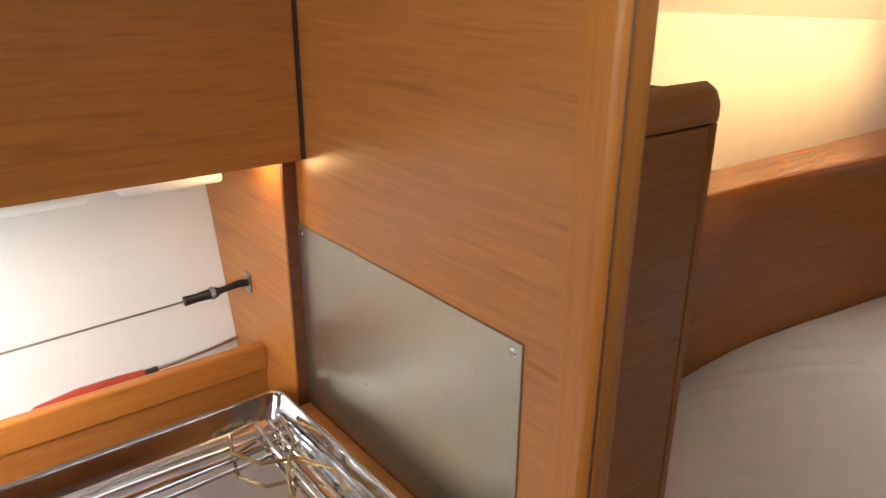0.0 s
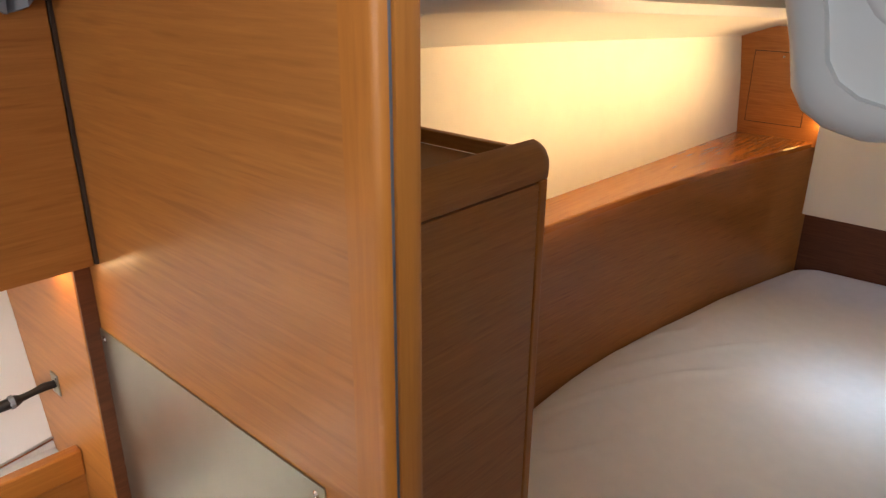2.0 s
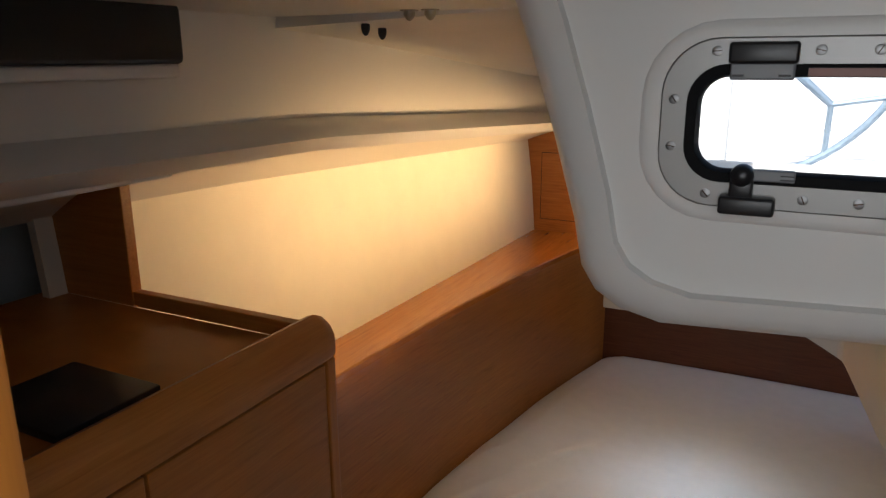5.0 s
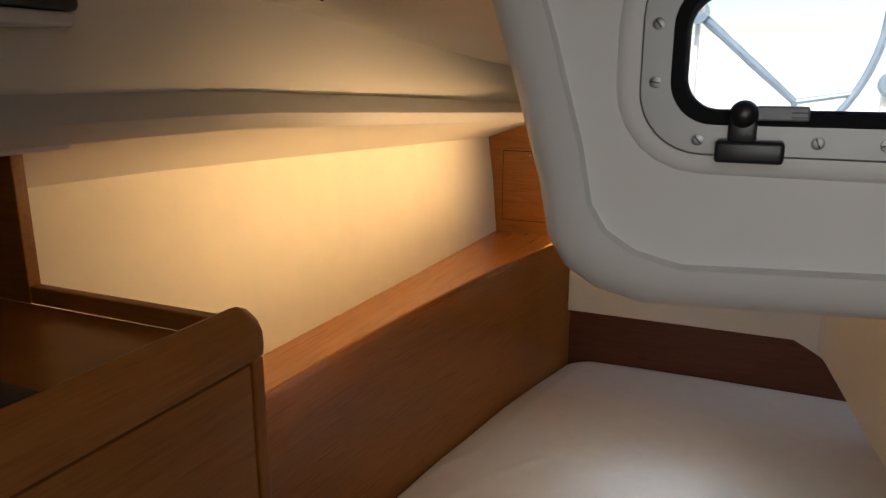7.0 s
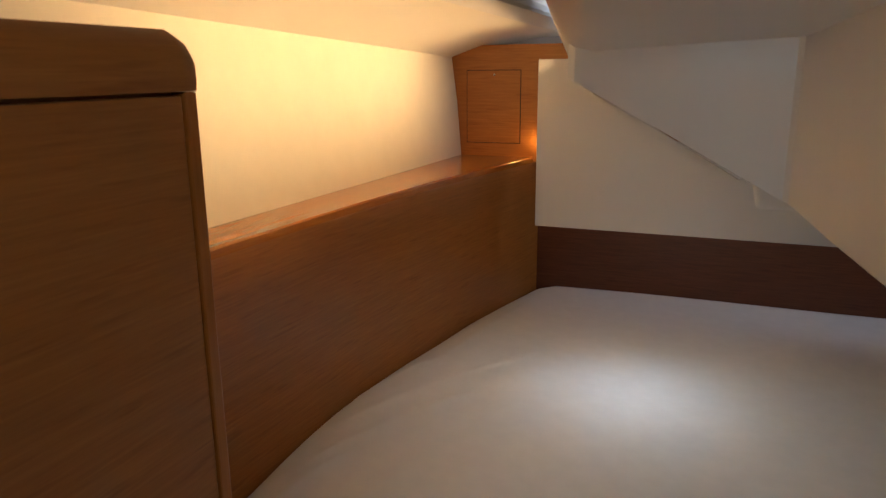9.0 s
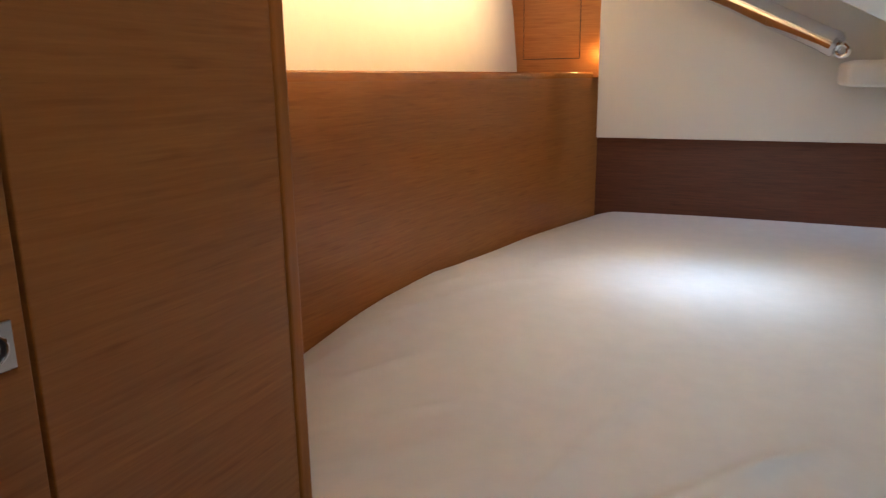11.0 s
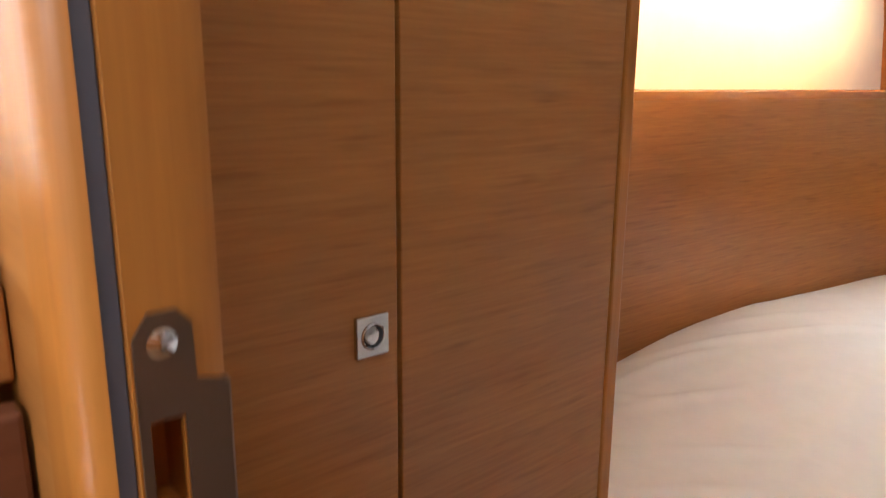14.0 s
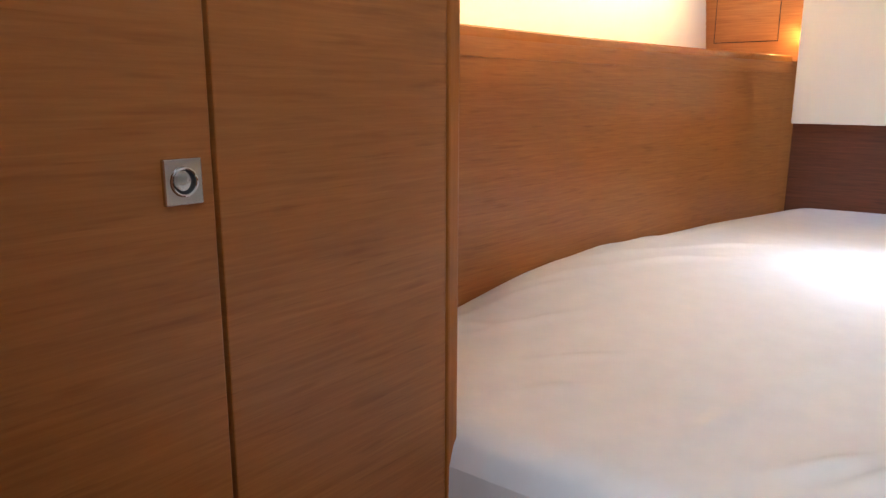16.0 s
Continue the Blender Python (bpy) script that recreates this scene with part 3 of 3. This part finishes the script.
for x, z in ((0.494, 1.6315), (0.578, 1.6315), (0.622, 1.6315), (0.7065, 1.6315), (0.494, 1.7625), (0.578, 1.7625), (0.622, 1.7625), (0.7065, 1.7625), (0.459, 1.675), (0.459, 1.719), (0.7415, 1.675), (0.7415, 1.719)):
    screw = fit(port, "screw", disc((x, 0.482, z), 0.0046, 0.0008, (0, -1, 0), 16, 0.0003), "zinc", port)
    tilt = Matrix.Rotation(x * 41 + z * 17, 4, "Y")
    slot = box((-0.0038, -0.00125, -0.0005), (0.0038, -0.0009, 0.0005))
    bmesh.ops.transform(slot, matrix=Matrix.Translation((x, 0.482, z)) @ tilt, verts=slot.verts[:])
    part("slot", slot, "gap", screw)
for x in (0.505, 0.638):
    hinge = fit(port, "hinge", box((x, 0.470, 1.751), (x + 0.057, 0.483, 1.770), 0.003, 3), "black", port, "black hinge block", True)
    leaf = part("leaf", box((x + 0.002, 0.473, 1.737), (x + 0.055, 0.481, 1.752), 0.002), "grey_plastic", hinge, "grey ribbed hinge leaf")
    for k in (0.004, 0.042):
        part("rib", box((x + k, 0.4715, 1.740), (x + k + 0.010, 0.4735, 1.742), 0.0005), "black", hinge)
for x in (0.508, 0.646):
    base = fit(port, "latch", box((x, 0.462, 1.6165), (x + 0.048, 0.482, 1.633), 0.003, 3), "black", port, "black latch with a grey lever", True)
    part("knob", disc((x + 0.018, 0.478, 1.652), 0.0105, 0.014, (0, -1, 0), 20, 0.003), "black", base, smooth=True)
    part("stem", box((x + 0.008, 0.466, 1.630), (x + 0.028, 0.480, 1.650), 0.003), "black", base, smooth=True)
    part("lever", box((x + 0.026, 0.468, 1.648), (x + 0.062, 0.478, 1.6585), 0.0015), "grey_plastic", base, "grey ribbed lever")
    for k in (0.650, 0.6535):
        part("rib", box((x + 0.050, 0.4672, 1.0 + k), (x + 0.061, 0.4685, 1.0 + k + 0.0012)), "black", base)
fit(port, "label", box((0.570, 0.4788, 1.7405), (0.632, 0.4800, 1.7475)), "amber", port, "reddish-brown maker's strip")

# tube below the edge of the moulding
grab = thing("chrome_pole", "polished chrome pole under the edge of the white moulding", "pole", (0.45, 1.95, 1.1))
fit(grab, "pole", tube([(0.16, 2.30, 1.310), (0.366, 2.22, 1.210), (0.612, 2.12, 1.082)], 0.034, 28), "chrome", grab, smooth=True)
d = Vector((0.244, -0.10, -0.128)).normalized()
fit(grab, "end_cap", disc(Vector((0.606, 2.122, 1.085)), 0.0355, 0.028, d, 24), "chrome", grab, smooth=True)
fit(grab, "bracket", box((0.655, 2.10, 0.966), (0.80, 2.46, 1.036), 0.014, 3), "gelcoat", grab, "white moulded bracket", smooth=True)
fit(grab, "eye", torus(Vector((0.600, 2.12, 1.082)) + d * 0.045, 0.016, 0.007, (0.4, 1, 0.3), 18), "polished", grab, smooth=True)

# deck bolts in the headliner, screws of the deck underside
for x, y, z in ((-0.102, 0.818, 1.794), (-0.108, 0.880, 1.789)):
    tagged(part("cap_nut", disc((x, y, z + 0.024), 0.0075, 0.018, (0, 0, -1), 12, 0.006), "black", smooth=True), "dark domed cap nut under the headliner", "nut", "dark deck nuts")
for x, y, z in ((0.018, 0.755, 1.815), (0.052, 0.758, 1.815)):
    ob = thing("cap_nut", "steel domed cap nut with its washer under the headliner", "nut", (x, y, z), "steel deck nuts")
    fit(ob, "washer", disc((x, y, z + 0.013), 0.014, 0.002, (0, 0, -1), 16), "steel", ob)
    fit(ob, "nut", disc((x, y, z + 0.011), 0.009, 0.008, (0, 0, -1), 12, 0.006), "steel", ob, smooth=True)


def deck_z(x, y):
    xb, zt, xc, zc = lerp_table(HULL, y) - 0.043, lerp_table(SEAM, y), lerp_table(CARLIN, y), lerp_table(CARLIN_Z, y)
    u = (x - xb) / (xc - xb)
    return zt + (zc - zt) * (u + 0.30 * math.sin(math.pi * u))


for x, y in ((-0.321, 0.814), (-0.36, 1.18), (-0.35, 1.60), (-0.33, 2.05), (-0.30, 2.4)):
    tagged(part("screw", disc((x, y, deck_z(x, y) + 0.001), 0.0028, 0.002, (0.3, 0, -1), 10), "gap", smooth=True), "small dark screw in the white deck underside", "screw", "deck underside screws")

# black blind on the coachroof side with its white ledge
blind = thing("window_blind", "black window blind over a white ledge on the coachroof side", "blind", (-0.23, 0.2, 1.74))
fit(blind, "blind", box((-0.262, -0.07, 1.752), (-0.205, 0.52, 1.83), 0.008, 3), "black", blind, smooth=True)
fit(blind, "ledge", box((-0.262, -0.07, 1.734), (-0.208, 0.512, 1.751), 0.005, 3), "gelcoat", blind, smooth=True)
structure("trim_deck_edge", box((-0.50, -0.08, 1.588), (-0.262, 0.530, 1.622), 0.006, 3), "gelcoat", "white moulded trim over the cupboard", "trim", True)

# access hatch in the aft panel
hatch = thing("access_hatch", "flush varnished access hatch in the veneer panel", "hatch", (-0.33, 2.708, 1.2))
fit(hatch, "cover", box((-0.446, 2.7065, 1.075), (-0.222, 2.7095, 1.362), 0.0012), "veneer", hatch)
fit(hatch, "shadow_line", box((-0.449, 2.7088, 1.072), (-0.219, 2.7101, 1.365)), "gap", hatch)
fit(hatch, "screw", disc((-0.33, 2.7066, 1.345), 0.005, 0.001, (0, -1, 0), 12, 0.001), "chrome", hatch)

# flat black case on the cupboard
case = box((-0.255, 0.185, 1.363), (-0.095, 0.325, 1.375), 0.003)
tagged(part("black_case", case, "black", smooth=True), "flat black case lying on the cupboard top", "case")

# ---- the galley ----
plate = thing("steel_splash_plate", "brushed stainless steel splash plate screwed to the bulkhead", "splash plate", (0.02, -0.123, 1.1))
fit(plate, "sheet", box((-0.199, -0.1245, 0.968), (0.240, -0.1222, 1.250), 0.0007), "steel", plate)
for x in (-0.188, 0.228):
    for z in (0.980, 1.238):
        fit(plate, "screw", disc((x, -0.1244, z), 0.0045, 0.0008, (0, -1, 0), 12, 0.001), "chrome", plate, smooth=True)
fit(plate, "rivet", disc((-0.035, -0.1244, 1.075), 0.003, 0.001, (0, -1, 0), 10), "wire", plate)
structure("trim_batten", box((-0.20, -0.147, 0.935), (0.244, -0.1225, 0.966), 0.0015), "veneer_x", "varnished wooden batten below the splash plate", "trim")
structure("wall_upright", box((-0.52, -0.143, 0.90), (-0.201, -0.1225, 1.344), 0.0015), "veneer_x", "varnished wooden upright beside the bulkhead", "wall")
structure("trim_upright_edge", box((-0.201, -0.142, 0.93), (-0.1975, -0.1225, 1.344)), "veneer_dark", "dark edge strip of the upright", "trim")

locker = thing("wall_locker", "varnished wooden galley locker over the stove", "locker", (-0.3, -0.9, 1.6))
fit(locker, "front_door", box((-0.188, -1.75, 1.343), (-0.168, -0.1275, 1.90), 0.0015), "veneer", locker)
fit(locker, "bottom", box((-0.60, -1.75, 1.350), (-0.189, -0.124, 1.366)), "white_liner", locker, "white moulded underside")
# near-black sheet: shade of the gap to the bulkhead, put into colour
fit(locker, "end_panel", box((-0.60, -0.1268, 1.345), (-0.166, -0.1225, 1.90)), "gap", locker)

sec = [[(-0.415, y, 0.93), (-0.43, y, 0.985), (-0.495, y, 1.24), (-0.525, y, 1.36)] for y in (-2.4, -1.6, -0.8, -0.1435)]
structure("wall_galley_liner", slab(sec, 0.01), "white_liner", "glossy white moulded liner behind the galley", "wall", True)
structure("galley_ledge", box((-0.45, -2.4, 0.955), (-0.321, -0.1435, 0.972), 0.002), "white_liner", "white moulded ledge behind the stove", "ledge")
structure("trim_fiddle_rail", box((-0.318, -2.4, 0.984), (-0.298, -0.1435, 1.028), 0.003), "rail_wood", "varnished wooden fiddle rail", "trim")
structure("trim_fiddle_base", box((-0.320, -2.4, 0.60), (-0.306, -0.1435, 0.9835)), "veneer_y", "varnished wooden panel under the fiddle rail", "trim")
for y0, y1 in ((-0.60, -0.36), (-0.322, -0.188)):
    bm = box((-0.345, y0, 1.298), (-0.285, y1, 1.313), 0.006, 3)
    tagged(part("moulded_handhold", bm, "white_liner", smooth=True), "white moulded handhold under the locker", "handhold", "galley handholds")
structure("trim_handhold_web", box((-0.335, -0.62, 1.3125), (-0.300, -0.17, 1.3495)), "white_liner", "white moulded web under the locker", "trim")

# shock cord across the liner
cord = thing("retaining_wire", "thin steel retaining wire with a black plastic hook", "wire", (-0.344, -0.143, 1.117))
fit(cord, "base_plate", box((-0.356, -0.1455, 1.100), (-0.332, -0.1432, 1.134), 0.001), "steel", cord)
for dx in (-0.008, 0.008):
    for dz in (-0.013, 0.013):
        fit(cord, "screw", disc((-0.344 + dx, -0.1454, 1.117 + dz), 0.0025, 0.0006, (0, -1, 0), 8, 0.0006), "chrome", cord)
fit(cord, "hook", tube([(-0.344, -0.145, 1.117), (-0.343, -0.160, 1.119), (-0.343, -0.178, 1.1165), (-0.342, -0.196, 1.115)], [0.0055, 0.0062, 0.0048, 0.0055], 10), "black", cord, smooth=True)
fit(cord, "barrel", tube([(-0.342, -0.192, 1.1153), (-0.342, -0.198, 1.115), (-0.342, -0.210, 1.1145), (-0.341, -0.228, 1.114), (-0.341, -0.246, 1.1135)], [0.006, 0.0085, 0.0078, 0.0066, 0.0075], 12), "black", cord, smooth=True)
fit(cord, "nut", disc((-0.342, -0.200, 1.115), 0.0098, 0.007, (0, -1, 0), 6), "grey_plastic", cord)
fit(cord, "wire", tube([(-0.341, -0.244, 1.1135), (-0.340, -0.480, 1.107), (-0.340, -1.2, 1.098), (-0.340, -2.38, 1.110)], 0.0017, 8), "wire", cord, smooth=True)

# red-handled tool on the ledge
tool = thing("red_handled_tool", "red-handled kitchen tool with a thin steel shaft on the ledge", "kitchen tool", (-0.39, -0.36, 0.98))
fit(tool, "handle", tube([(-0.385, -0.470, 0.981), (-0.387, -0.455, 0.982), (-0.388, -0.400, 0.986), (-0.389, -0.345, 0.988), (-0.390, -0.305, 0.989)], [0.004, 0.0095, 0.0125, 0.011, 0.0075], 12), "red", tool, smooth=True)
fit(tool, "ferrule", tube([(-0.390, -0.307, 0.989), (-0.390, -0.285, 0.990)], 0.0062, 10), "black", tool, smooth=True)
fit(tool, "shaft", tube([(-0.390, -0.286, 0.990), (-0.391, -0.24, 0.992), (-0.391, -0.19, 0.998), (-0.391, -0.150, 1.004)], 0.0028, 8), "polished", tool, smooth=True)
fit(tool, "shaft", tube([(-0.398, -0.286, 0.988), (-0.399, -0.24, 0.989), (-0.399, -0.19, 0.995), (-0.398, -0.150, 1.002)], 0.0022, 8), "polished", tool, smooth=True)

# grey cloth hanging before the locker
bm = bmesh.new()
rows = []
for i in range(25):
    u = i / 24
    row = []
    for j in range(12):
        v = j / 11
        y = -0.135 - 0.125 * u
        x = -0.145 + 0.012 * math.sin(17 * u + 2 * v) + 0.008 * math.sin(41 * u + 5 * v) * (1 - 0.5 * v)
        z = 1.632 + 0.008 * math.sin(13 * u + 1) + 0.20 * v
        row.append(bm.verts.new((x, y, z)))
    rows.append(row)
for a, b in zip(rows, rows[1:]):
    for j in range(11):
        bm.faces.new((a[j], a[j + 1], b[j + 1], b[j]))
bmesh.ops.recalc_face_normals(bm, faces=bm.faces)
bmesh.ops.solidify(bm, geom=bm.faces[:], thickness=0.004)
tagged(part("cloth", bm, "cloth", smooth=True), "crumpled silver-grey cloth hanging before the locker", "cloth")

# the stove with its polished top
stove = thing("stove", "stainless steel galley stove with a polished hob tray and chrome rail", "stove", (0.02, -0.42, 0.5))
X0, X1, Y0, Y1 = -0.217, 0.262, -0.72, -0.163
fit(stove, "body", box((X0 + 0.01, Y0 + 0.01, 0.30), (X1 - 0.012, Y1 - 0.008, 0.955), 0.004), "steel", stove)


def rect(inset, z, r=0.02):
    return [(x, y, z) for x, y in rounded(X0 + inset, Y0 + inset, X1 - inset, Y1 - inset, r, 4)]


bm = loft([rect(0.0, 0.952), rect(0.0, 0.996), rect(0.0012, 0.999), rect(0.004, 1.0), rect(0.0065, 0.998), rect(0.010, 0.985, 0.018), rect(0.020, 0.966, 0.016), rect(0.028, 0.9625, 0.014)], True, False)
top = bm.verts[:][-20:]
bm.faces.new(top)
fit(stove, "hob_tray", bm, "polished", stove, "mirror-polished deep hob tray", True)
for y in (-0.30, -0.56):
    burner = fit(stove, "burner", disc((0.02, y, 0.962), 0.045, 0.016, (0, 0, 1), 24, 0.004), "steel", stove, smooth=True)
    part("burner_cap", disc((0.02, y, 0.980), 0.030, 0.006, (0, 0, 1), 24, 0.002), "black", burner, smooth=True)
for dy in (-0.019, 0.0, 0.019):
    fit(stove, "rod", tube([(-0.185, -0.20 + dy, 0.975), (-0.12, -0.205 + dy, 0.978), (0.20, -0.205 + dy, 0.978), (0.225, -0.20 + dy, 0.974)], 0.0028, 8), "polished", stove, smooth=True)
for dx in (-0.150, -0.130):
    fit(stove, "rod", tube([(dx, -0.185, 0.974), (dx, -0.40, 0.978), (dx, -0.69, 0.974)], 0.0030, 8), "polished", stove, smooth=True)
fit(stove, "pan_clamp", tube([(-0.175, -0.225, 0.982), (-0.165, -0.262, 0.984), (-0.125, -0.275, 0.985), (-0.085, -0.255, 0.984), (-0.07, -0.215, 0.983), (-0.02, -0.185, 0.983), (0.03, -0.195, 0.982)], 0.0030, 8), "brass", stove, smooth=True)
fit(stove, "pan_clamp", tube([(-0.160, -0.190, 0.984), (-0.10, -0.200, 0.986), (-0.05, -0.235, 0.986), (0.02, -0.262, 0.984), (0.09, -0.262, 0.983)], 0.0030, 8), "brass", stove, smooth=True)
fit(stove, "control_panel", box((X1 - 0.012, Y0 + 0.012, 0.930), (X1 - 0.002, Y1 - 0.012, 0.990), 0.002), "steel", stove)
for y in (-0.28, -0.42, -0.56):
    fit(stove, "knob", disc((X1 - 0.003, y, 0.962), 0.017, 0.018, (1, 0, 0), 20), "black", stove, smooth=True)
fit(stove, "oven_door", box((X1 - 0.012, Y0 + 0.02, 0.42), (X1 + 0.002, Y1 - 0.02, 0.895), 0.004), "oven", stove, "dark glass oven door")
rail = fit(stove, "grab_rail", tube([(0.310, -0.129, 0.913), (0.308, -0.30, 0.914), (0.304, -0.70, 0.914)], 0.0118, 24), "chrome", stove, "chrome front rail", True)
part("end_ring", torus((0.310, -0.133, 0.913), 0.0112, 0.0018, (0, 1, 0), 24), "chrome", rail, smooth=True)
for y in (-0.20, -0.66):
    part("bracket", tube([(X1 - 0.004, y, 0.915), (0.304, y, 0.912)], 0.006, 10), "chrome", rail, smooth=True)
structure("trim_stove_bay", box((0.245, -0.161, 0.0), (0.258, -0.1235, 0.93), 0.002), "veneer_dark", "dark filler strip beside the stove", "trim")
cab = thing("galley_cabinet", "varnished wooden galley cabinet beside the stove", "cabinet", (0.0, -1.5, 0.4))
fit(cab, "body", box((-0.31, -2.4, 0.0), (0.25, -0.735, 0.94), 0.003), "veneer", cab)
fit(cab, "worktop", box((-0.31, -2.4, 0.941), (0.27, -0.735, 0.975), 0.006), "white_liner", cab, "white worktop")
structure("trim_stove_base", box((-0.217, -0.72, 0.0), (0.24, -0.163, 0.298)), "veneer_dark", "dark plinth under the stove", "trim")
